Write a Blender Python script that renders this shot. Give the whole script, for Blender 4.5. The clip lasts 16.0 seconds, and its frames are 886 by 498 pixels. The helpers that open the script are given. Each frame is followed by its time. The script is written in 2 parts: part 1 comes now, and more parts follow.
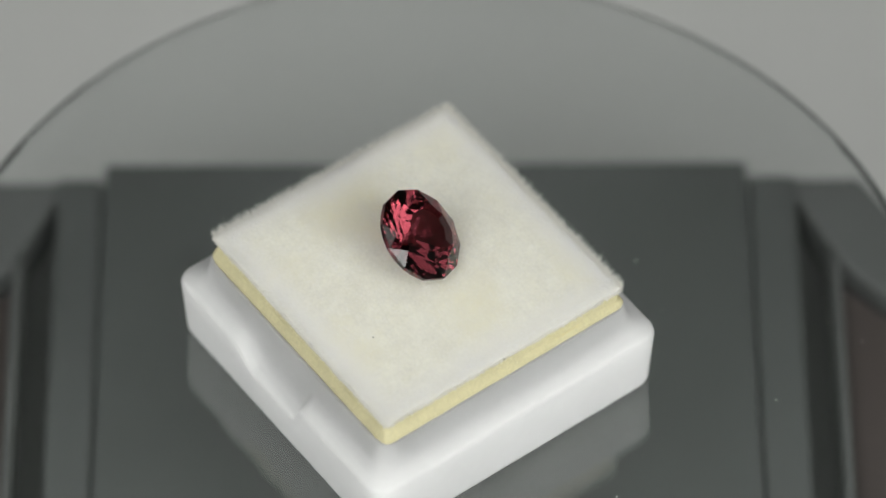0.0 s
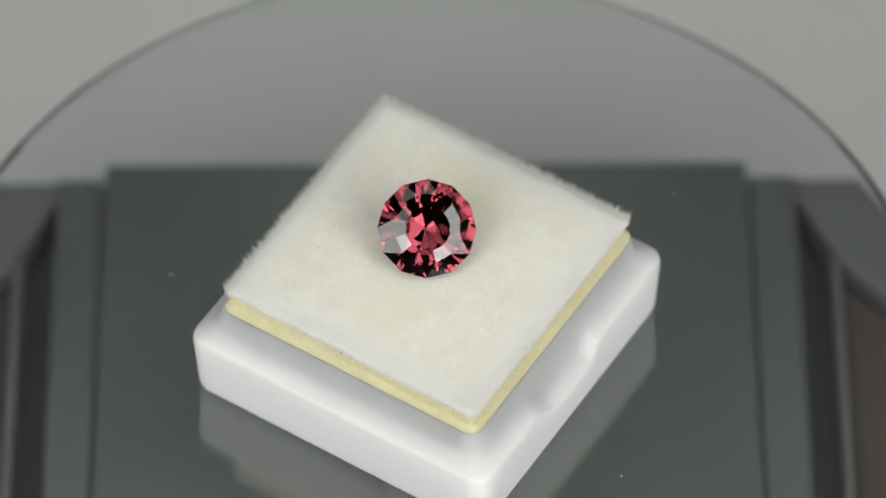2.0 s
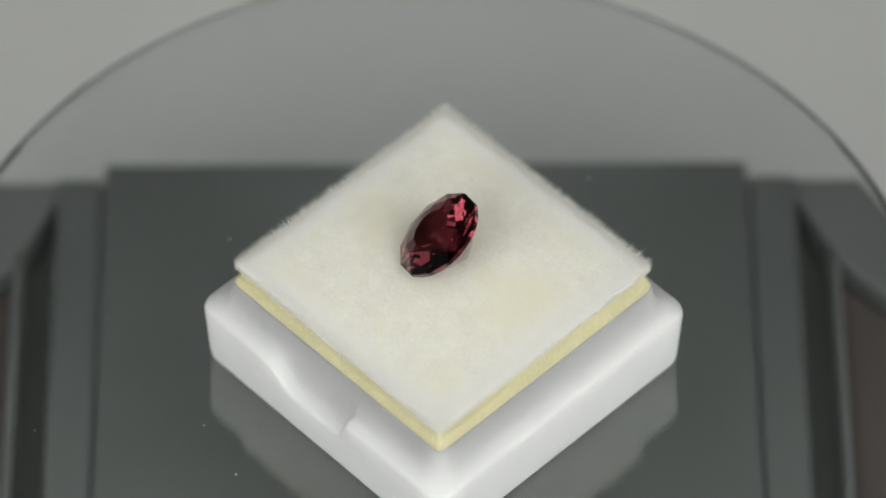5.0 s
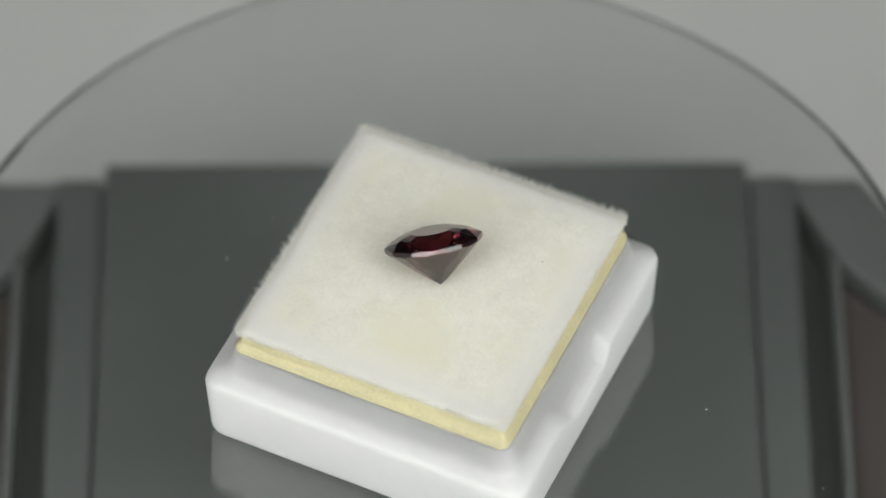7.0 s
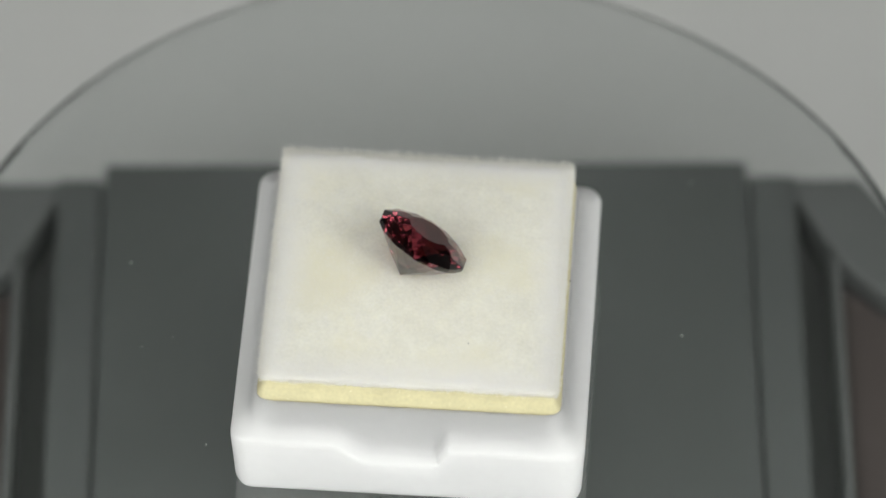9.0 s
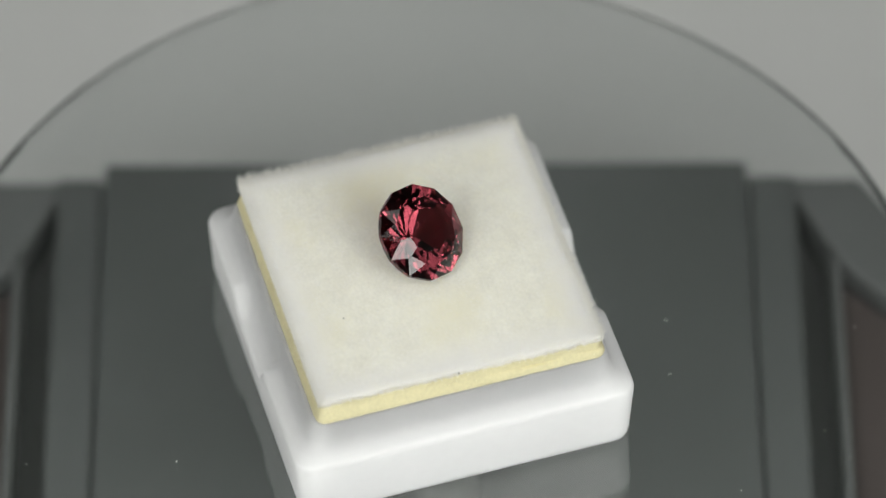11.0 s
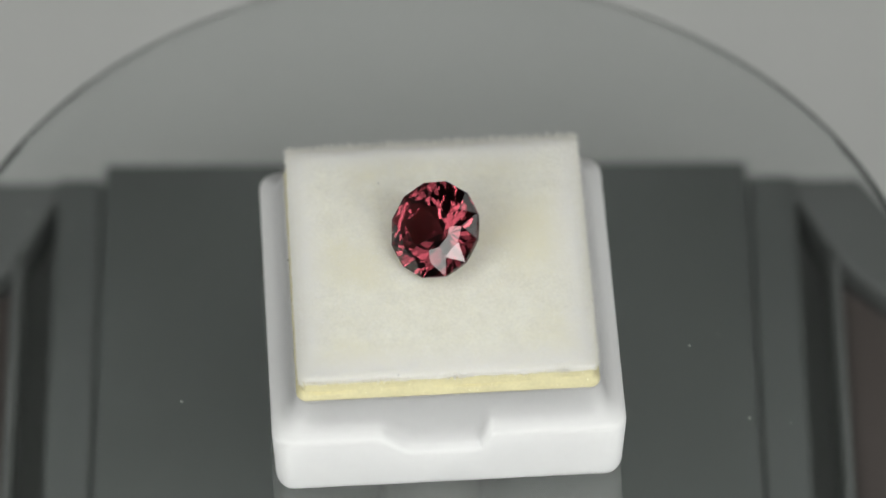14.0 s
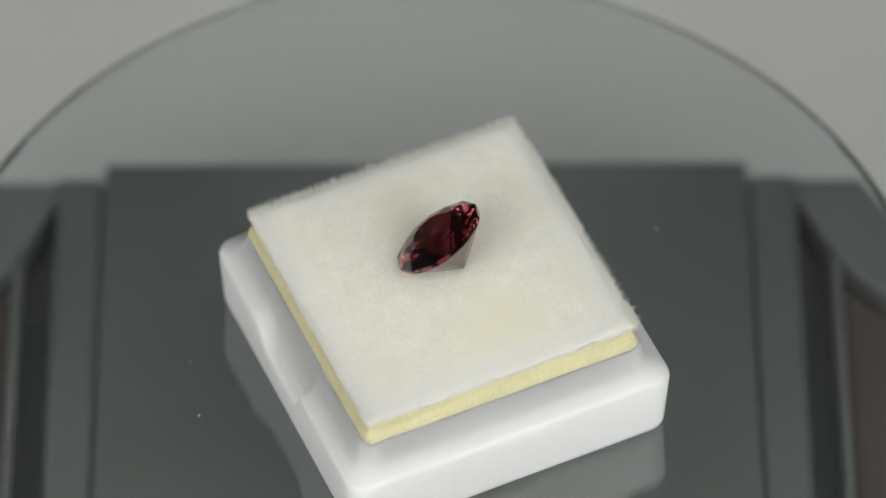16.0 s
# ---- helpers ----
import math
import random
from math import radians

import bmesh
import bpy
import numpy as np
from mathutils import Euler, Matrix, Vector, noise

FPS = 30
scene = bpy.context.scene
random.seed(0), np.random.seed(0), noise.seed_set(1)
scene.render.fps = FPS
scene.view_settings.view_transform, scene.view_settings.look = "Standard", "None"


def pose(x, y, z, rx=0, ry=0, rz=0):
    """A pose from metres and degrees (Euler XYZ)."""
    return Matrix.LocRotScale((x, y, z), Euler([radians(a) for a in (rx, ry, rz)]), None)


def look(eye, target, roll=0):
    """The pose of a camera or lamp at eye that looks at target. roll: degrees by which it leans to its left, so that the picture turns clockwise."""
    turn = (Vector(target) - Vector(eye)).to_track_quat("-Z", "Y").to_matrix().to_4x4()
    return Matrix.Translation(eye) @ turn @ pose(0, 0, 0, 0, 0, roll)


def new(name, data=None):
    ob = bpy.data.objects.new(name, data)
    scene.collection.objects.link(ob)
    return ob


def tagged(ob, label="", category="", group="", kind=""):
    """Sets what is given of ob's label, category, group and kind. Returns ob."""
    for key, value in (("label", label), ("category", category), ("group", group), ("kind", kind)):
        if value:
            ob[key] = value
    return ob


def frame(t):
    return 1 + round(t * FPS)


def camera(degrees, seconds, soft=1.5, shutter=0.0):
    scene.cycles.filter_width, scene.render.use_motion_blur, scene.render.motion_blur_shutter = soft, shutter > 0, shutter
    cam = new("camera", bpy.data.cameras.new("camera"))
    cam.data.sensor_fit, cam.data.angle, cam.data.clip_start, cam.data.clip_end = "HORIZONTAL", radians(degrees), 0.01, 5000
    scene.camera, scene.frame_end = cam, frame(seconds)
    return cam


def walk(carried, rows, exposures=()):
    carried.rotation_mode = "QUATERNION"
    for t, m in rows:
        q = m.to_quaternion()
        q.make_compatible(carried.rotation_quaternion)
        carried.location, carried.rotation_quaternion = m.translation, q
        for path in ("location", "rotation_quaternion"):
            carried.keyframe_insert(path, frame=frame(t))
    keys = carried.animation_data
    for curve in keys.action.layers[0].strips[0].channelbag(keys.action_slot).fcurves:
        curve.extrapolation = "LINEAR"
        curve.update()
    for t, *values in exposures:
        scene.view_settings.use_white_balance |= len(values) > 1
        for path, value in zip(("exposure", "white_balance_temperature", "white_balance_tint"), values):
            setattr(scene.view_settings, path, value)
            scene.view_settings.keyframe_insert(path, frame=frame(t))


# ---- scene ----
# ---- camera: stands still on a tripod, long lens, focused on the stone ----
cam = camera(9.452, 16.0)
cam.data.dof.use_dof = True
cam.data.dof.focus_distance = 0.611
cam.data.dof.aperture_fstop = 12.5
VIEW = look((0.0, -0.38512, 0.49529), (0.00157, 0.00976, 0.00775), -0.16)
walk(cam, [(0.0, VIEW), (16.0, VIEW)],
     exposures=[(0.0, 0.0), (0.6, 0.0), (1.5, 0.08), (2.4, 0.0), (4.2, -0.02), (6.3, 0.06), (7.2, 0.04), (8.0, 0.0), (9.0, 0.12), (10.4, 0.08), (11.6, 0.06), (12.5, 0.03), (13.6, 0.0), (16.0, -0.02)])

# the turntable turns clockwise, seen from above, at an even speed
TURN_RATE = 34.502
TURN_START = -98.82 + 45.0


def turn_angle(t):
    return TURN_START - TURN_RATE * t


# ---- world and lights ----
world = bpy.data.worlds.new("world")
scene.world = world
world.use_nodes = True
world.node_tree.nodes["Background"].inputs["Color"].default_value = (0.9, 0.95, 1.0, 1)
world.node_tree.nodes["Background"].inputs["Strength"].default_value = 0.05


def area_lamp(name, eye, target, size_x, size_y, power, colour):
    data = bpy.data.lights.new(name, "AREA")
    data.shape, data.size, data.size_y = "RECTANGLE", size_x, size_y
    data.energy, data.color = power, colour
    ob = new(name, data)
    ob.matrix_world = look(eye, target)
    return ob


# two softboxes to either side of the camera, each with a narrow bright lamp before it
LAMP = (0.99, 1.0, 0.965)
area_lamp("softbox_light", (-0.497, -0.51, 0.52), (0, 0, 0.01), 0.38, 0.80, 3.35, LAMP)
area_lamp("softbox_light", (0.50, -0.51, 0.52), (0, 0, 0.01), 0.40, 0.80, 4.2, LAMP)
area_lamp("core_light", (-0.24, -0.66, 0.40), (0, 0, 0.01), 0.13, 0.24, 0.72, LAMP)
area_lamp("core_light", (0.25, -0.66, 0.38), (0, 0, 0.01), 0.13, 0.24, 0.72, LAMP)
# two softer fills overhead, added to brighten the stone's table and the pad
area_lamp("overhead_fill", (0.0, -0.365, 0.95), (0, 0, 0.01), 0.56, 0.27, 0.70, LAMP)
area_lamp("overhead_fill", (0.0, 0.10, 1.05), (0, 0.05, 0.01), 0.90, 0.32, 0.85, LAMP)


# ---- materials ----
def material(name):
    m = bpy.data.materials.new(name)
    m.use_nodes = True
    return m, m.node_tree, m.node_tree.nodes["Principled BSDF"]


def plain(name, colour, rough=0.5, metal=0.0, vary=0.08, fine=900.0, coarse=60.0, bump=0.0, spec=0.5, coat=0.0):
    """A surface whose colour and gloss vary at two scales, with a fine relief."""
    m, tree, bsdf = material(name)
    n, l = tree.nodes, tree.links
    co = n.new("ShaderNodeTexCoord")
    a, b = n.new("ShaderNodeTexNoise"), n.new("ShaderNodeTexNoise")
    a.inputs["Scale"].default_value, b.inputs["Scale"].default_value = coarse, fine
    a.inputs["Detail"].default_value, b.inputs["Detail"].default_value = 4.0, 3.0
    l.new(co.outputs["Object"], a.inputs["Vector"])
    l.new(co.outputs["Object"], b.inputs["Vector"])
    add = n.new("ShaderNodeMath")
    add.operation = "ADD"
    l.new(a.outputs["Fac"], add.inputs[0])
    l.new(b.outputs["Fac"], add.inputs[1])
    ramp = n.new("ShaderNodeMapRange")
    ramp.inputs["From Min"].default_value, ramp.inputs["From Max"].default_value = 0.6, 1.4
    ramp.inputs["To Min"].default_value, ramp.inputs["To Max"].default_value = 0.0, 1.0
    l.new(add.outputs[0], ramp.inputs["Value"])
    mix = n.new("ShaderNodeMix")
    mix.data_type = "RGBA"
    mix.inputs[6].default_value = (*[c * (1 - vary) for c in colour], 1)
    mix.inputs[7].default_value = (*[min(1.0, c * (1 + vary)) for c in colour], 1)
    l.new(ramp.outputs[0], mix.inputs[0])
    l.new(mix.outputs[2], bsdf.inputs["Base Color"])
    rr = n.new("ShaderNodeMapRange")
    rr.inputs["To Min"].default_value, rr.inputs["To Max"].default_value = rough * 0.88, min(1.0, rough * 1.12)
    l.new(a.outputs["Fac"], rr.inputs["Value"])
    l.new(rr.outputs[0], bsdf.inputs["Roughness"])
    bsdf.inputs["Metallic"].default_value = metal
    bsdf.inputs["Specular IOR Level"].default_value = spec
    bsdf.inputs["Coat Weight"].default_value = coat
    if bump:
        bp = n.new("ShaderNodeBump")
        bp.inputs["Strength"].default_value = 0.6
        bp.inputs["Distance"].default_value = bump
        l.new(b.outputs["Fac"], bp.inputs["Height"])
        l.new(bp.outputs[0], bsdf.inputs["Normal"])
    return m


def foam_material():
    m = plain("yellow_foam", (0.70, 0.645, 0.40), 0.85, vary=0.10, fine=2600, coarse=300, bump=0.00012, spec=0.3)
    n, l = m.node_tree.nodes, m.node_tree.links
    bsdf = n["Principled BSDF"]
    old = bsdf.inputs["Base Color"].links[0].from_socket
    # pale dots in the base colour imitate glints on the foam
    co, cell, cut, mix = n.new("ShaderNodeTexCoord"), n.new("ShaderNodeTexVoronoi"), n.new("ShaderNodeMath"), n.new("ShaderNodeMix")
    cell.inputs["Scale"].default_value = 1100
    cut.operation = "LESS_THAN"
    cut.inputs[1].default_value = 0.07
    mix.data_type = "RGBA"
    mix.inputs[7].default_value = (0.95, 0.92, 0.72, 1)
    l.new(co.outputs["Object"], cell.inputs["Vector"])
    l.new(cell.outputs["Distance"], cut.inputs[0])
    l.new(cut.outputs[0], mix.inputs[0])
    l.new(old, mix.inputs[6])
    l.new(mix.outputs[2], bsdf.inputs["Base Color"])
    return m


# the box stands a little off the spindle
OFF = Vector((-0.00119, -0.00102, 0.0))


def velour_material():
    """White pile, thinner in cloudy patches where the cream backing shows."""
    m = plain("cream_velour", (0.90, 0.88, 0.775), 0.95, vary=0.075, fine=2600, coarse=420, bump=0.00012, spec=0.15)
    n, l = m.node_tree.nodes, m.node_tree.links
    bsdf = n["Principled BSDF"]
    old = bsdf.inputs["Base Color"].links[0].from_socket
    co, cloud, reach, mix = n.new("ShaderNodeTexCoord"), n.new("ShaderNodeTexNoise"), n.new("ShaderNodeMapRange"), n.new("ShaderNodeMix")
    cloud.inputs["Scale"].default_value = 75
    cloud.inputs["Detail"].default_value = 6
    reach.inputs["From Min"].default_value, reach.inputs["From Max"].default_value = 0.44, 0.64
    mix.data_type = "RGBA"
    mix.inputs[7].default_value = (0.885, 0.85, 0.69, 1)
    l.new(co.outputs["Object"], cloud.inputs["Vector"])
    l.new(cloud.outputs["Fac"], reach.inputs["Value"])
    l.new(reach.outputs[0], mix.inputs[0])
    l.new(old, mix.inputs[6])
    # the pile stands fuller and whiter along the four borders
    split, rim, edge = n.new("ShaderNodeSeparateXYZ"), n.new("ShaderNodeMapRange"), n.new("ShaderNodeMix")
    far = n.new("ShaderNodeMath")
    far.operation = "MAXIMUM"
    l.new(co.outputs["Object"], split.inputs[0])
    for i, middle in enumerate((OFF.x, OFF.y)):
        away, size = n.new("ShaderNodeMath"), n.new("ShaderNodeMath")
        away.operation, size.operation = "SUBTRACT", "ABSOLUTE"
        away.inputs[1].default_value = middle
        l.new(split.outputs[i], away.inputs[0])
        l.new(away.outputs[0], size.inputs[0])
        l.new(size.outputs[0], far.inputs[i])
    rim.inputs["From Min"].default_value, rim.inputs["From Max"].default_value = 0.0125, 0.0166
    ragged = n.new("ShaderNodeMath")
    ragged.operation = "MULTIPLY_ADD"
    ragged.inputs[1].default_value = 0.005
    l.new(cloud.outputs["Fac"], ragged.inputs[0])
    l.new(far.outputs[0], ragged.inputs[2])
    shift = n.new("ShaderNodeMath")
    shift.operation = "SUBTRACT"
    shift.inputs[1].default_value = 0.0025
    l.new(ragged.outputs[0], shift.inputs[0])
    l.new(shift.outputs[0], rim.inputs["Value"])
    edge.data_type = "RGBA"
    edge.inputs[7].default_value = (0.92, 0.90, 0.84, 1)
    l.new(rim.outputs[0], edge.inputs[0])
    l.new(mix.outputs[2], edge.inputs[6])
    l.new(edge.outputs[2], bsdf.inputs["Base Color"])
    bsdf.inputs["Subsurface Weight"].default_value = 1.0
    bsdf.inputs["Subsurface Radius"].default_value = (1.0, 0.99, 0.9)
    bsdf.inputs["Subsurface Scale"].default_value = 0.0030
    return m


def pile_material():
    """Thin white fibres: half of the light passes through them."""
    m = plain("white_pile", (0.96, 0.95, 0.905), 0.95, vary=0.03, fine=2500, coarse=200, spec=0.1)
    n, l = m.node_tree.nodes, m.node_tree.links
    through_it, mix = n.new("ShaderNodeBsdfTranslucent"), n.new("ShaderNodeMixShader")
    through_it.inputs["Color"].default_value = (0.96, 0.95, 0.905, 1)
    mix.inputs[0].default_value = 0.5
    l.new(n["Principled BSDF"].outputs[0], mix.inputs[1])
    l.new(through_it.outputs[0], mix.inputs[2])
    l.new(mix.outputs[0], n["Material Output"].inputs["Surface"])
    return m


def gem_material():
    m, tree, bsdf = material("red_garnet")
    bsdf.inputs["Base Color"].default_value = (0.185, 0.030, 0.042, 1)
    bsdf.inputs["Roughness"].default_value = 0.0
    bsdf.inputs["IOR"].default_value = 1.74
    bsdf.inputs["Transmission Weight"].default_value = 1.0
    return m


def glass_material():
    m, tree, bsdf = material("clear_acrylic")
    bsdf.inputs["Base Color"].default_value = (0.93, 0.95, 0.945, 1)
    bsdf.inputs["Roughness"].default_value = 0.0
    bsdf.inputs["IOR"].default_value = 1.7
    bsdf.inputs["Transmission Weight"].default_value = 1.0
    return m


M_PLASTIC = plain("white_plastic", (0.805, 0.805, 0.812), 0.42, vary=0.015, fine=700, coarse=90, bump=0.00002)
M_PLASTIC.node_tree.nodes["Principled BSDF"].inputs["Subsurface Weight"].default_value = 1.0
M_PLASTIC.node_tree.nodes["Principled BSDF"].inputs["Subsurface Radius"].default_value = (1.0, 1.0, 1.0)
M_PLASTIC.node_tree.nodes["Principled BSDF"].inputs["Subsurface Scale"].default_value = 0.0080
M_FOAM = foam_material()
M_PAD = velour_material()
M_PILE = pile_material()
M_GEM = gem_material()
M_GLASS = glass_material()
M_DECK = plain("charcoal_plastic", (0.096, 0.103, 0.100), 0.45, vary=0.10, fine=900, coarse=40, bump=0.00003)
M_STRIP = plain("graphite_plastic", (0.100, 0.107, 0.104), 0.45, vary=0.10, fine=900, coarse=40, bump=0.00003)
M_DARK = plain("black_plastic", (0.10, 0.105, 0.10), 0.6, vary=0.10, fine=900, coarse=40)
M_FRAME = plain("grey_plastic", (0.125, 0.131, 0.128), 0.45, vary=0.08, fine=900, coarse=40)
M_INSET = plain("brown_black_plastic", (0.075, 0.062, 0.058), 0.6, vary=0.10, fine=900, coarse=40)
M_SHEET = plain("grey_white_paper", (0.55, 0.557, 0.546), 0.9, vary=0.03, fine=500, coarse=9, bump=0.00005, spec=0.2)
M_WALL = plain("painted_wall", (0.45, 0.45, 0.44), 0.9, vary=0.05, fine=80, coarse=2, bump=0.0003)
M_CEIL = plain("dim_surround", (0.08, 0.08, 0.08), 0.9, vary=0.05, fine=80, coarse=2, bump=0.0003)
M_FLOOR = plain("dark_floor", (0.15, 0.13, 0.11), 0.7, vary=0.1, fine=80, coarse=3, bump=0.0003)
M_SPECK = plain("dark_speck", (0.05, 0.04, 0.03), 0.9)


# ---- mesh helpers ----
def part(name, bm, mat, parent, label="", smooth=False):
    me = bpy.data.meshes.new(name)
    bmesh.ops.recalc_face_normals(bm, faces=bm.faces)
    bm.to_mesh(me)
    bm.free()
    me.materials.append(mat)
    for p in me.polygons:
        p.use_smooth = smooth
    if smooth:
        me.set_sharp_from_angle(angle=radians(40))
    ob = new(name, me)
    ob.parent = parent
    if label:
        ob["label"] = label
    return ob


def box_mesh(x0, x1, y0, y1, z0, z1, bevel=0.0, segments=2):
    bm = bmesh.new()
    bmesh.ops.create_cube(bm, size=1.0)
    for v in bm.verts:
        v.co = ((x0 + x1) / 2 + v.co.x * (x1 - x0), (y0 + y1) / 2 + v.co.y * (y1 - y0), (z0 + z1) / 2 + v.co.z * (z1 - z0))
    if bevel:
        bmesh.ops.bevel(bm, geom=bm.edges[:], offset=bevel, segments=segments, affect="EDGES", profile=0.5)
    return bm


def slab(x0, x1, y0, y1, z0, z1, round_off, ease=0.0003):
    """A plate along y whose far upper edge is rounded off; its long upper edges are eased."""
    n = 8
    prof = [(y0, z0), (y0, z1)]
    prof += [(y1 - round_off + round_off * math.sin(k * math.pi / 2 / n), z1 - round_off + round_off * math.cos(k * math.pi / 2 / n)) for k in range(n + 1)]
    prof += [(y1, z0)]
    bm = bmesh.new()
    rows = [[bm.verts.new((x, y, z - (drop if z > z0 else 0))) for y, z in prof] for x, drop in ((x0, ease), (x0 + ease, 0), (x1 - ease, 0), (x1, ease))]
    k = len(prof)
    for a, b in zip(rows, rows[1:]):
        for i in range(k):
            bm.faces.new((a[i], a[(i + 1) % k], b[(i + 1) % k], b[i]))
    bm.faces.new(rows[0][::-1])
    bm.faces.new(rows[-1])
    return bm


def prism(outline, z0, z1, bevel=0.0):
    """A flat plate with a many-sided outline."""
    bm = bmesh.new()
    low = [bm.verts.new((x, y, z0)) for x, y in outline]
    high = [bm.verts.new((x, y, z1)) for x, y in outline]
    bm.faces.new(low[::-1])
    top = bm.faces.new(high)
    k = len(outline)
    for i in range(k):
        bm.faces.new((low[i], low[(i + 1) % k], high[(i + 1) % k], high[i]))
    if bevel:
        bmesh.ops.bevel(bm, geom=top.edges[:], offset=bevel, segments=2, affect="EDGES", profile=0.5)
    return bm


def square_ring(s, r, side=28, turn=6):
    """Points round a square of half-width s with corners of radius r, counter-clockwise from the middle of the east side's start."""
    pts = []
    for q in range(4):
        a0 = q * math.pi / 2
        c, d = math.cos(a0), math.sin(a0)
        h = s - r
        line = [(s, -h + 2 * h * i / side) for i in range(side)]
        arc = [(h + r * math.cos(k * math.pi / 2 / turn), h + r * math.sin(k * math.pi / 2 / turn)) for k in range(turn)]
        pts += [(x * c - y * d, x * d + y * c) for x, y in line + arc]
    return pts


def loft(rings, close_first=False, close_last=False):
    bm = bmesh.new()
    made = [[bm.verts.new(p) for p in ring] for ring in rings]
    k = len(rings[0])
    for a, b in zip(made, made[1:]):
        for i in range(k):
            bm.faces.new((a[i], a[(i + 1) % k], b[(i + 1) % k], b[i]))
    if close_first:
        bm.faces.new(made[0][::-1])
    if close_last:
        bm.faces.new(made[-1])
    return bm


def smoothstep(a, b, x):
    x = min(1.0, max(0.0, (x - a) / (b - a)))
    return x * x * (3 - 2 * x)


# ---- the table, and an added room out of view ----
def room():
    wall = 0.06
    for name, b in (("wall_north", (-1.5, 1.5, 1.5, 1.5 + wall)), ("wall_south", (-1.5, 1.5, -1.5 - wall, -1.5)),
                    ("wall_east", (1.5, 1.5 + wall, -1.5 - wall, 1.5 + wall)), ("wall_west", (-1.5 - wall, -1.5, -1.5 - wall, 1.5 + wall))):
        # north wall and ceiling are unseen, dark to keep the disc's reflection dim
        dark = name == "wall_north"
        tagged(part(name, box_mesh(*b, -0.80, 1.6), M_CEIL if dark else M_WALL, None), "unseen dark wall that keeps the disc's reflection dim" if dark else "plain grey painted wall", "wall", kind="structure")
    tagged(part("ceiling", box_mesh(-1.56, 1.56, -1.56, 1.56, 1.6, 1.66), M_CEIL, None), "unseen dark ceiling that keeps the disc's reflection dim", "ceiling", kind="structure")
    tagged(part("floor", box_mesh(-1.56, 1.56, -1.56, 1.56, -0.86, -0.80), M_FLOOR, None), "dark brown plain floor", "floor", kind="structure")
    table = tagged(new("table"), "table covered by a pale grey sheet", "table")
    table.location = (0, 0.15, -0.80)
    part("tabletop", box_mesh(-0.6, 0.6, -0.45, 0.45, 0.714, 0.7396, 0.004), M_SHEET, table)
    for x in (-0.55, 0.55):
        for y in (-0.40, 0.40):
            part("leg", box_mesh(x - 0.02, x + 0.02, y - 0.02, y + 0.02, 0, 0.714, 0.003), M_DARK, table)


# ---- the turntable ----
TABLE_Z = -0.0604
DECK_Z = -0.030
DISC_R = 0.0596
DISC_Y = 0.0


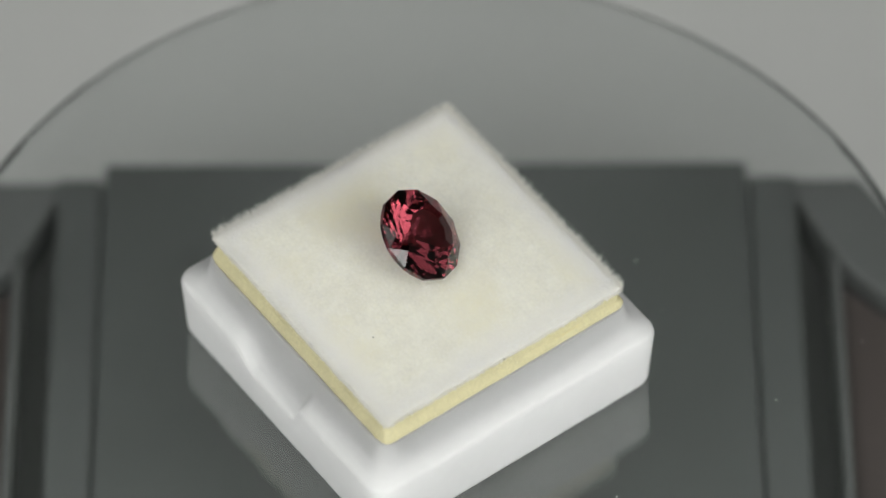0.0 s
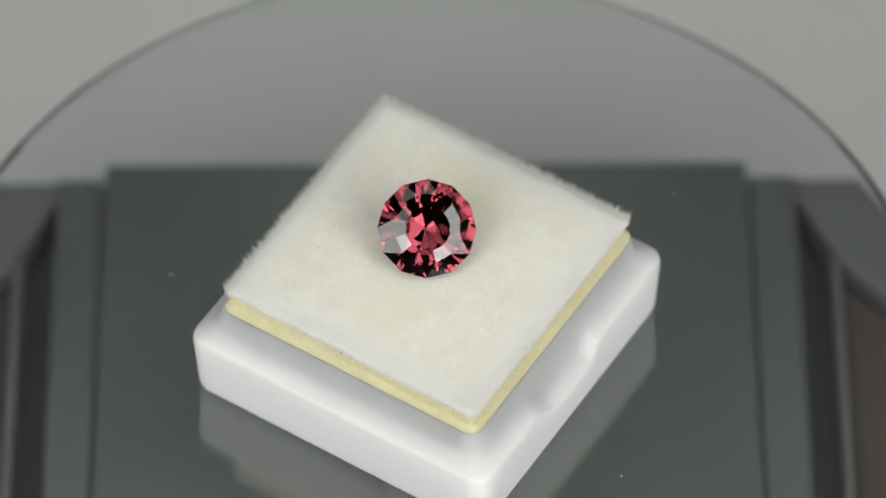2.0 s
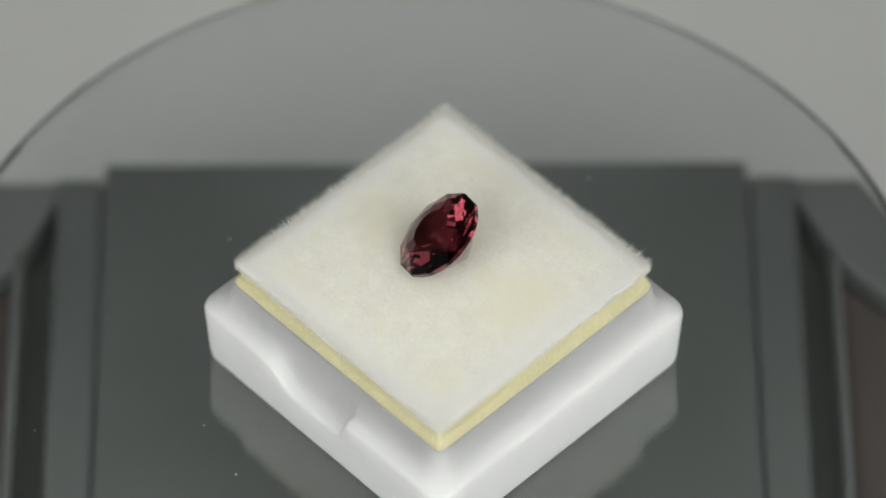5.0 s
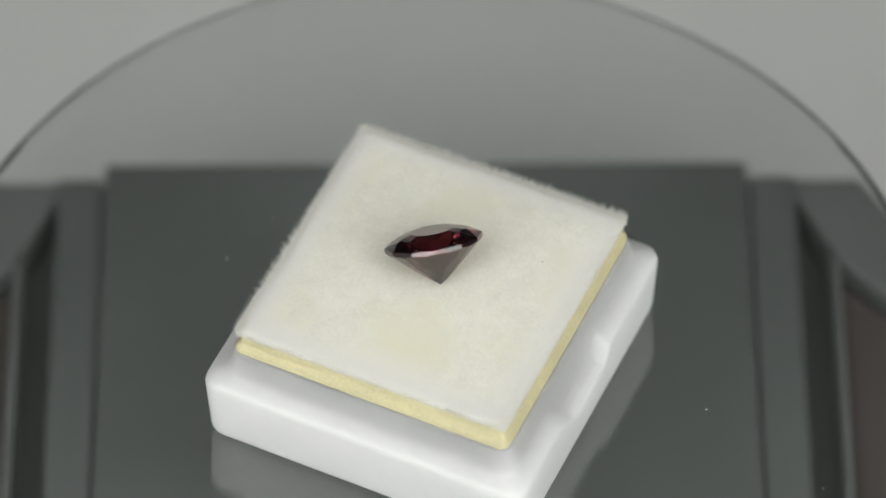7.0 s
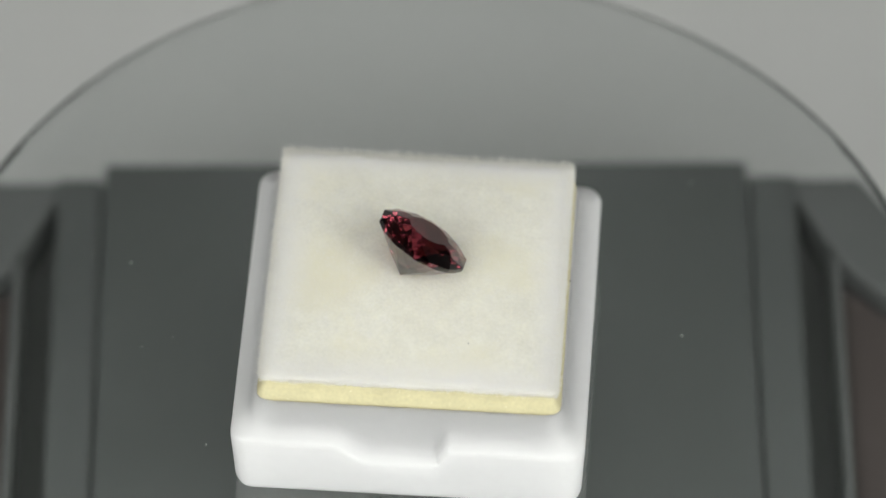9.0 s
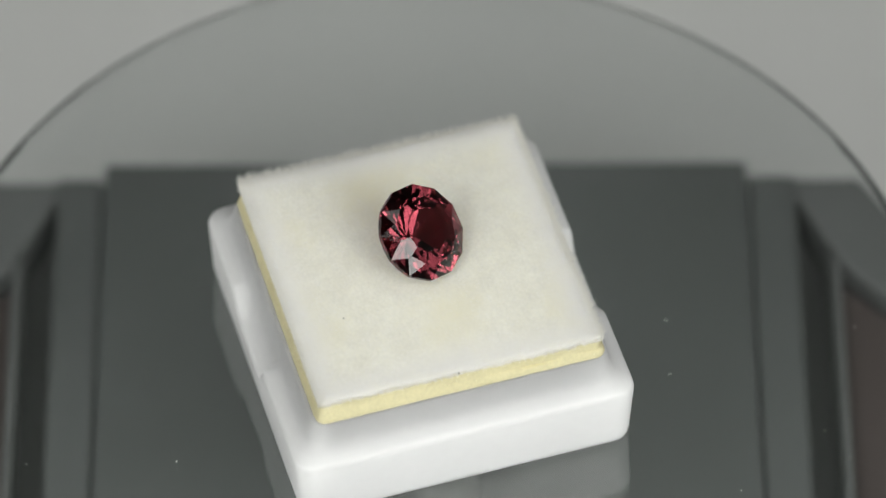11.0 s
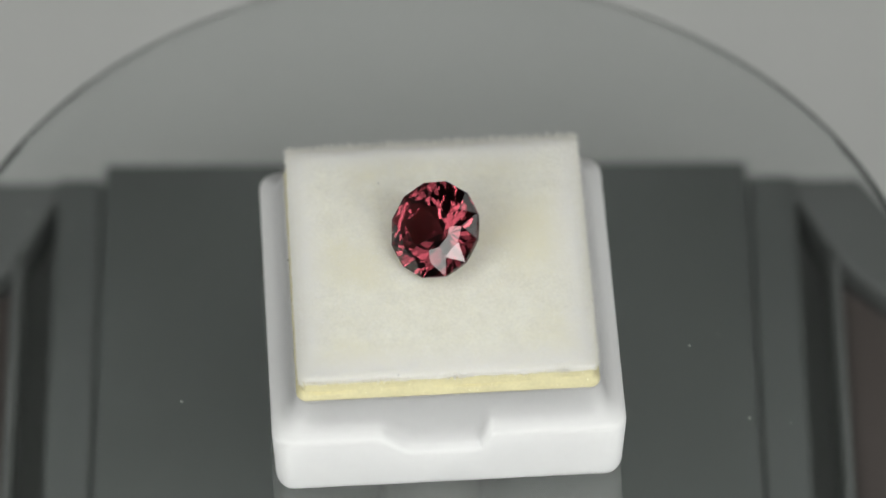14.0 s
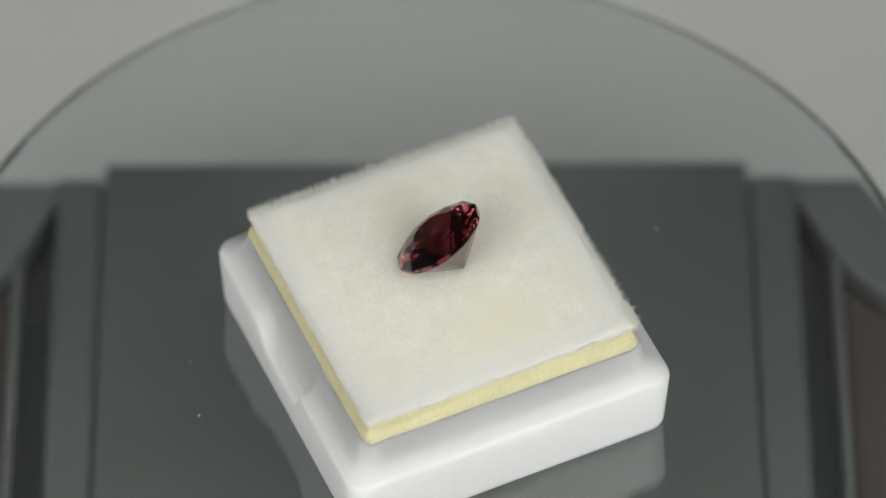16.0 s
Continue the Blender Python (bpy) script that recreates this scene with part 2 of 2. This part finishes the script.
def turntable():
    base = tagged(new("turntable"), "charcoal plastic turntable base under a clear round disc", "turntable")
    base.location = (0, 0, TABLE_Z)
    z = DECK_Z - TABLE_Z
    near, back = -0.085, 0.0542
    part("base_body", box_mesh(-0.0580, 0.0575, near, 0.0490, 0, z - 0.008, 0.0015), M_DARK, base)
    part("centre_panel", slab(-0.0413, 0.0405, near, back, z - 0.012, z, 0.0008), M_DECK, base, smooth=True)
    for side in (-1, 1):
        x = lambda v: side * v - 0.0004
        x0, x1 = sorted((x(0.04115), x(0.0469)))
        part("side_strip", slab(x0, x1, near, 0.0521, z - 0.012, z - 0.0004, 0.0008), M_STRIP, base, smooth=True)
        # outer shoulder with a slanted inner edge, and a rail beside a recessed panel
        outer = [(0.0469, 0.0521), (0.0553, 0.0521), (0.0617, 0.0420), (0.0617, 0.0289), (0.0522, 0.0384), (0.0475, 0.0480), (0.0469, 0.0490)]
        pts = [(x(a), b) for a, b in outer]
        part("shoulder", prism(pts[::side], z - 0.012, z - 0.0012, 0.0005), M_FRAME, base)
        rail = [(0.0510, 0.0402), (0.0521, 0.0382), (0.0521, near), (0.0510, near)]
        pts = [(x(a), b) for a, b in rail]
        part("window_rail", prism(pts[::side], z - 0.012, z - 0.0012, 0.0003), M_FRAME, base)
        inset = [(0.0522, 0.0370), (0.0624, 0.0274), (0.0624, near), (0.0522, near)]
        pts = [(x(a), b) for a, b in inset]
        part("inset_panel", prism(pts[::side], z - 0.010, z - 0.004, 0.0004), M_INSET, base, "brownish black recessed side panel")
    # spindle that carries the disc
    bm = bmesh.new()
    bmesh.ops.create_cone(bm, cap_ends=True, segments=40, radius1=0.006, radius2=0.005, depth=0.0284)
    bmesh.ops.translate(bm, verts=bm.verts, vec=(0, DISC_Y, z + 0.0142))
    part("spindle", bm, M_DARK, base)
    # clear disc with rounded edges
    n = 180
    prof = [(DISC_R - 0.0006, -0.0014), (DISC_R - 0.0002, -0.0013), (DISC_R, -0.0011), (DISC_R, -0.0003), (DISC_R - 0.0002, -0.0001), (DISC_R - 0.0006, 0.0)]
    rings = [[(r * math.cos(2 * math.pi * i / n), r * math.sin(2 * math.pi * i / n), h) for i in range(n)] for r, h in prof]
    disc = part("disc", loft(rings, True, True), M_GLASS, base, "clear acrylic turning disc")
    disc.visible_shadow = False
    disc.location = (0, DISC_Y, -TABLE_Z)
    # dust on the disc
    rnd = random.Random(21)
    for k in range(16):
        a, r = rnd.uniform(0, 2 * math.pi), rnd.uniform(0.027, 0.056)
        bm = bmesh.new()
        bmesh.ops.create_icosphere(bm, subdivisions=1, radius=rnd.uniform(0.00005, 0.00010))
        bmesh.ops.scale(bm, vec=(1.0, rnd.uniform(0.5, 1.6), 0.6), verts=bm.verts)
        bmesh.ops.translate(bm, verts=bm.verts, vec=(r * math.cos(a), r * math.sin(a), 0.00004))
        part("dust_speck", bm, M_PILE, disc, "tiny pale dust speck")
    return base, disc


# ---- the white box ----


def gem_box():
    box = tagged(new("gem_box"), "small white plastic gem box tray, open, with notched sides", "gem box")
    side, turn = 60, 7

    def ledge(x, y, low, high):
        """Height of the ledge: the north and south sides have a notch, steep at one end and slanted at the other."""
        if abs(y) < 0.0150:
            return high
        along = x if y < 0 else -x
        inside = (1 - smoothstep(0.0034, 0.0048, along)) * smoothstep(-0.0086, -0.0042, along)
        return high + (low - high) * inside

    def ring(s, r, z0, notch=None):
        out = []
        for x, y in square_ring(s, r, side, turn):
            h = z0 if notch is None else ledge(x, y, notch, z0)
            out.append((x + OFF.x, y + OFF.y, h))
        return out

    top, cut = 0.0097, 0.0069
    rings = [ring(0.0193, 0.0017, 0.0001), ring(0.0196, 0.0018, 0.0003), ring(0.0198, 0.0020, 0.0008), ring(0.0199, 0.0021, 0.0013),
             ring(0.0200, 0.0021, 0.0040),
             ring(0.0202, 0.0021, top - 0.0009, cut - 0.0007), ring(0.0201, 0.0021, top - 0.0004, cut - 0.0003), ring(0.0199, 0.0021, top - 0.0001, cut - 0.0001),
             ring(0.0193, 0.0021, top + 0.0001, cut + 0.0001), ring(0.0187, 0.0021, top + 0.0004, cut + 0.0005), ring(0.0183, 0.0021, top + 0.0008, cut + 0.0011),
             ring(0.0180, 0.0021, top + 0.0014, cut + 0.0020), ring(0.0178, 0.0021, 0.0121), ring(0.0177, 0.0021, 0.01305), ring(0.0175, 0.0020, 0.01355),
             ring(0.0172, 0.0019, 0.01365), ring(0.0170, 0.0018, 0.0134), ring(0.0169, 0.0018, 0.0122), ring(0.0169, 0.0018, 0.0012)]
    part("body", loft(rings, close_first=True), M_PLASTIC, box, smooth=True)
    inner = [ring(0.01685, 0.0018, 0.0008), ring(0.01685, 0.0018, 0.0012)]
    part("tray_floor", loft(inner, close_first=True, close_last=True), M_PLASTIC, box, smooth=False)
    return box


# ---- the foam pad with its velour top ----
def pad_height(x, y):
    """The pad swells a little towards its middle, and one corner stands higher than the one across."""
    swell = max(0.0, 1 - (x / 0.0168) ** 2) * max(0.0, 1 - (y / 0.0168) ** 2)
    return 0.0003 * (-x - y) / 0.0334 + 0.0009 * swell + 0.00010 * noise.noise((x * 190, y * 190, 2.0))


def pad_place(x, y):
    """Where a point of the pad lies in the box; its south edge is cut a little short."""
    return x + OFF.x, (y if y > 0 else y * 0.99) + OFF.y


def foam_pad():
    pad = tagged(new("foam_pad"), "yellow foam pad with cream velour top in a white box", "foam pad")
    side, turn = 64, 4
    rnd = random.Random(4)

    def ring(s, r, z, rough=0.0, seed=0.0, lift=1.0):
        out = []
        for x, y in square_ring(s, r, side, turn):
            k = 1 + rough * noise.noise((x * 420 + seed, y * 420, z * 300)) / s
            wave = rough * 1.6 * noise.noise((x * 210, y * 210, seed + 9)) if rough else 0.0
            px, py = pad_place(x * k, y * k)
            out.append((px, py, z + lift * pad_height(x, y) + wave))
        return out

    foam = [ring(0.0162, 0.0006, 0.0014, lift=0), ring(0.0164, 0.0006, 0.0020, lift=0), ring(0.0169, 0.0008, 0.0122, lift=0), ring(0.0172, 0.0012, 0.0132, 0.00003, 2.0, 0.0), ring(0.01725, 0.0012, 0.0137, 0.00004, 2.0, 0.0), ring(0.01722, 0.0009, 0.0140, 0.00006, 2.0, 0.2), ring(0.01700, 0.0006, 0.0145, 0.00010, 2.0, 0.6),
            ring(0.0167, 0.0006, 0.0148, 0.00014, 3.0), ring(0.0166, 0.0006, 0.0158, 0.00014, 4.0), ring(0.0164, 0.0006, 0.0166, 0.0001, 5.0, 0.9)]
    part("foam_layer", loft(foam, True, True), M_FOAM, pad, "yellow open-cell foam layer", smooth=True)
    low, top = 0.0163, 0.0173
    cloth = [ring(0.0158, 0.0006, low - 0.0014), ring(0.0160, 0.0006, low), ring(0.0166, 0.0006, low, 0.00030, 6.0), ring(0.01685, 0.0007, low + 0.0002, 0.00026, 6.0),
             ring(0.0169, 0.0007, top - 0.00032, 0.00014, 6.0), ring(0.0168, 0.0007, top - 0.00014, 0.00010, 6.0), ring(0.0166, 0.0007, top - 0.00004, 0.00006, 6.0), ring(0.0160, 0.0006, top)]
    for s in (0.0150, 0.0138, 0.0124, 0.0109, 0.0093, 0.0076, 0.0058, 0.0040, 0.0021, 0.0006):
        cloth.append(ring(s, min(0.0006, s * 0.4), top))
    part("velour_top", loft(cloth, True, True), M_PAD, pad, "cream white velour top", smooth=True)

    # short pile: thin slivers standing on the cloth, longer along the edges
    verts, faces = [], []

    def fibre(x, y, z, dx, dy, dz, w, along=None):
        """One sliver, its upper side turned up."""
        a = rnd.uniform(0, math.pi) if along is None else along + rnd.gauss(0, 0.25)
        ux, uy = math.cos(a) * w, math.sin(a) * w
        if ux * dy - uy * dx < 0:
            ux, uy = -ux, -uy
        i = len(verts)
        verts.extend(((x - ux, y - uy, z), (x + ux, y + uy, z), (x + dx, y + dy, z + dz)))
        faces.append((i, i + 1, i + 2))

    # on the top the pile lies in small tufts that lean together
    for i in range(30000):
        x, y = rnd.uniform(-0.0166, 0.0166), rnd.uniform(-0.0166, 0.0166)
        tuft = noise.noise_vector((x * 700, y * 700, 3.0))
        h = rnd.uniform(0.00005, 0.00022) * (1 + 0.8 * tuft.z)
        px, py = pad_place(x, y)
        fibre(px, py, top - 0.00004 + pad_height(x, y), 0.00030 * tuft.x + rnd.gauss(0, 0.00012), 0.00030 * tuft.y + rnd.gauss(0, 0.00012), h, 0.000022)
    # along the cut sides it hangs over the foam in uneven locks
    for i in range(11000):
        u = rnd.uniform(-0.0168, 0.0168)
        q = rnd.randrange(4)
        x, y = ((0.0168, u), (-u, 0.0168), (-0.0168, -u), (u, -0.0168))[q]
        nx, ny = ((1, 0), (0, 1), (-1, 0), (0, -1))[q]
        lock = 0.55 + 0.75 * noise.noise((u * 420, q * 7.0, 1.0)) + 0.35 * noise.noise((u * 1700, q * 7.0, 4.0))
        z = top - rnd.uniform(0.0002, 0.0009) + pad_height(x, y)
        px, py = pad_place(x, y)
        fibre(px, py, z, nx * rnd.uniform(0.00008, 0.00030) + rnd.gauss(0, 0.00008), ny * rnd.uniform(0.00008, 0.00030) + rnd.gauss(0, 0.00008), -max(0.0, lock) * rnd.uniform(0.0001, 0.0006), rnd.uniform(0.00003, 0.00005), q * math.pi / 2 + math.pi / 2)
    for i in range(20000):
        u = rnd.uniform(-0.0169, 0.0169)
        q = rnd.randrange(4)
        d = 0.0168 - 0.0009 * rnd.random() ** 1.6
        x, y = ((d, u), (-u, d), (-d, -u), (u, -d))[q]
        nx, ny = ((1, 0), (0, 1), (-1, 0), (0, -1))[q]
        rag = 0.8 + 0.3 * noise.noise((u * 1500, q * 5.0, 7.0)) + 0.3 * noise.noise((u * 5000, q * 5.0, 3.0))
        tall = rag * rnd.uniform(0.0001, 0.00085) * (1.35 if rnd.random() < 0.12 else 1.0)
        reach = tall * rnd.uniform(0.75, 1.2)
        px, py = pad_place(x, y)
        fibre(px, py, top - 0.0001 + pad_height(x, y), nx * reach + rnd.gauss(0, 0.00010), ny * reach + rnd.gauss(0, 0.00010), tall, rnd.uniform(0.000014, 0.000034), q * math.pi / 2 + math.pi / 2)
    me = bpy.data.meshes.new("fuzz")
    me.from_pydata(verts, [], faces)
    me.materials.append(M_PILE)
    for p in me.polygons:
        p.use_smooth = True
    me.normals_split_custom_set_from_vertices([(0.0, 0.0, 1.0)] * len(verts))
    pile = new("fuzz", me)
    pile.parent = pad
    tagged(pile, "fuzzy cream velour pile", kind="stuff")
    return pad


# ---- the cut stone ----
def speck(thing, place, size):
    bm = bmesh.new()
    bmesh.ops.create_icosphere(bm, subdivisions=1, radius=size)
    for v in bm.verts:
        v.co *= 1 + 0.35 * noise.noise(v.co * 9000)
    bmesh.ops.translate(bm, verts=bm.verts, vec=place)
    part("speck", bm, M_SPECK, thing, "tiny dark dust speck")


GEM_R, GEM_PAV = 0.00567, 0.00478
CROWN_MAIN, CROWN_BREAK, CROWN_UPPER = 24.5, 29.4, 14.8
TABLE_R = 0.44
GEM_CROWN = 0.2117 * GEM_R


def gemstone():
    """A convex stone, ground facet by facet."""
    bm = bmesh.new()
    bmesh.ops.create_cube(bm, size=4 * GEM_R)
    n, g = 12, GEM_R
    rnd = random.Random(11)
    step = 2 * math.pi / n
    half = math.cos(step / 2)
    z0, z1 = GEM_PAV, GEM_PAV + 0.00050
    zt = z1 + GEM_CROWN

    def grind(point, normal):
        res = bmesh.ops.bisect_plane(bm, geom=bm.verts[:] + bm.edges[:] + bm.faces[:], dist=1e-8, plane_co=point, plane_no=normal, clear_outer=True)
        edges = [e for e in res["geom_cut"] if isinstance(e, bmesh.types.BMEdge)]
        if len(edges) > 2:
            bmesh.ops.contextual_create(bm, geom=edges)

    def facet(azimuth, slope, reach, z):
        """A facet that leans by its slope from the girdle plane and passes at this reach from the axis at height z; a negative slope faces down."""
        a, b = azimuth + radians(rnd.gauss(0, 0.35)), radians(abs(slope) + (rnd.gauss(0, 0.3) if abs(slope) < 89 else 0))
        nz = math.cos(b) if slope > 0 else -math.cos(b)
        grind((reach * math.cos(a), reach * math.sin(a), z), (math.sin(b) * math.cos(a), math.sin(b) * math.sin(a), nz))

    pav = math.degrees(math.atan2(GEM_PAV, g))
    for k in range(n):
        facet((k + 0.5) * step, 90, g * half, z0)
    for k in range(n):
        facet(k * step, CROWN_MAIN, g, z1)
        facet((k + 0.5) * step, CROWN_BREAK, g * half, z1)
        facet(k * step, CROWN_UPPER, TABLE_R * g, zt)
        facet(k * step, -pav, g, z0)
        for quarter in (0.25, 0.75):
            facet((k + quarter) * step, -(pav + 2.4), g * half / math.cos(step / 4), z0)
    grind((0, 0, zt), (0, 0, 1))
    gem = tagged(new("gemstone"), "round faceted purplish red garnet lying tilted on velour", "gemstone")
    bmesh.ops.recalc_face_normals(bm, faces=bm.faces)
    zones = (("pavilion", lambda n: n.z < -0.1, "pointed lower half with long facets"), ("girdle", lambda n: abs(n.z) <= 0.1, "pale faceted girdle band"),
             ("crown", lambda n: 0.1 < n.z < 0.999, "upper half with slanted facets"), ("table", lambda n: n.z >= 0.999, "flat top facet"))
    for name, inside, label in zones:
        piece = bm.copy()
        bmesh.ops.delete(piece, geom=[f for f in piece.faces if not inside(f.normal)], context="FACES")
        me = bpy.data.meshes.new(name)
        piece.to_mesh(me)
        piece.free()
        me.materials.append(M_GEM)
        ob = new(name, me)
        ob.parent = gem
        ob["label"] = label
    bm.free()
    return gem


GEM_POSE = Matrix.Translation((-0.00313, -0.00288, 0.01835)) @ pose(0, 0, 0, 0, 0, 40.27) @ pose(0, 0, 0, 0, 39.3, 0) @ pose(0, 0, 0, 0, 0, -7.0)

room()
base, disc = turntable()
box = gem_box()
pad = foam_pad()
gem = gemstone()
speck(pad, (0.0162, -0.0015, 0.0172), 0.00010)
speck(pad, (0.0045, 0.0158, 0.0171), 0.00009)
speck(pad, (-0.0105, -0.0035, 0.0177), 0.00008)
speck(pad, (0.0052, -0.0118, 0.0178), 0.00007)
speck(box, (0.0006, 0.0188, 0.0064), 0.00007)


def motions():
    times = [i * 0.2 for i in range(81)]
    walk(disc, [(t, pose(0, DISC_Y, -TABLE_Z, 0, 0, turn_angle(t))) for t in times])
    walk(box, [(t, pose(0, 0, 0, 0, 0, turn_angle(t))) for t in times])
    walk(pad, [(t, pose(0, 0, 0, 0, 0, turn_angle(t))) for t in times])
    walk(gem, [(t, pose(0, 0, 0, 0, 0, turn_angle(t)) @ GEM_POSE) for t in times])


motions()
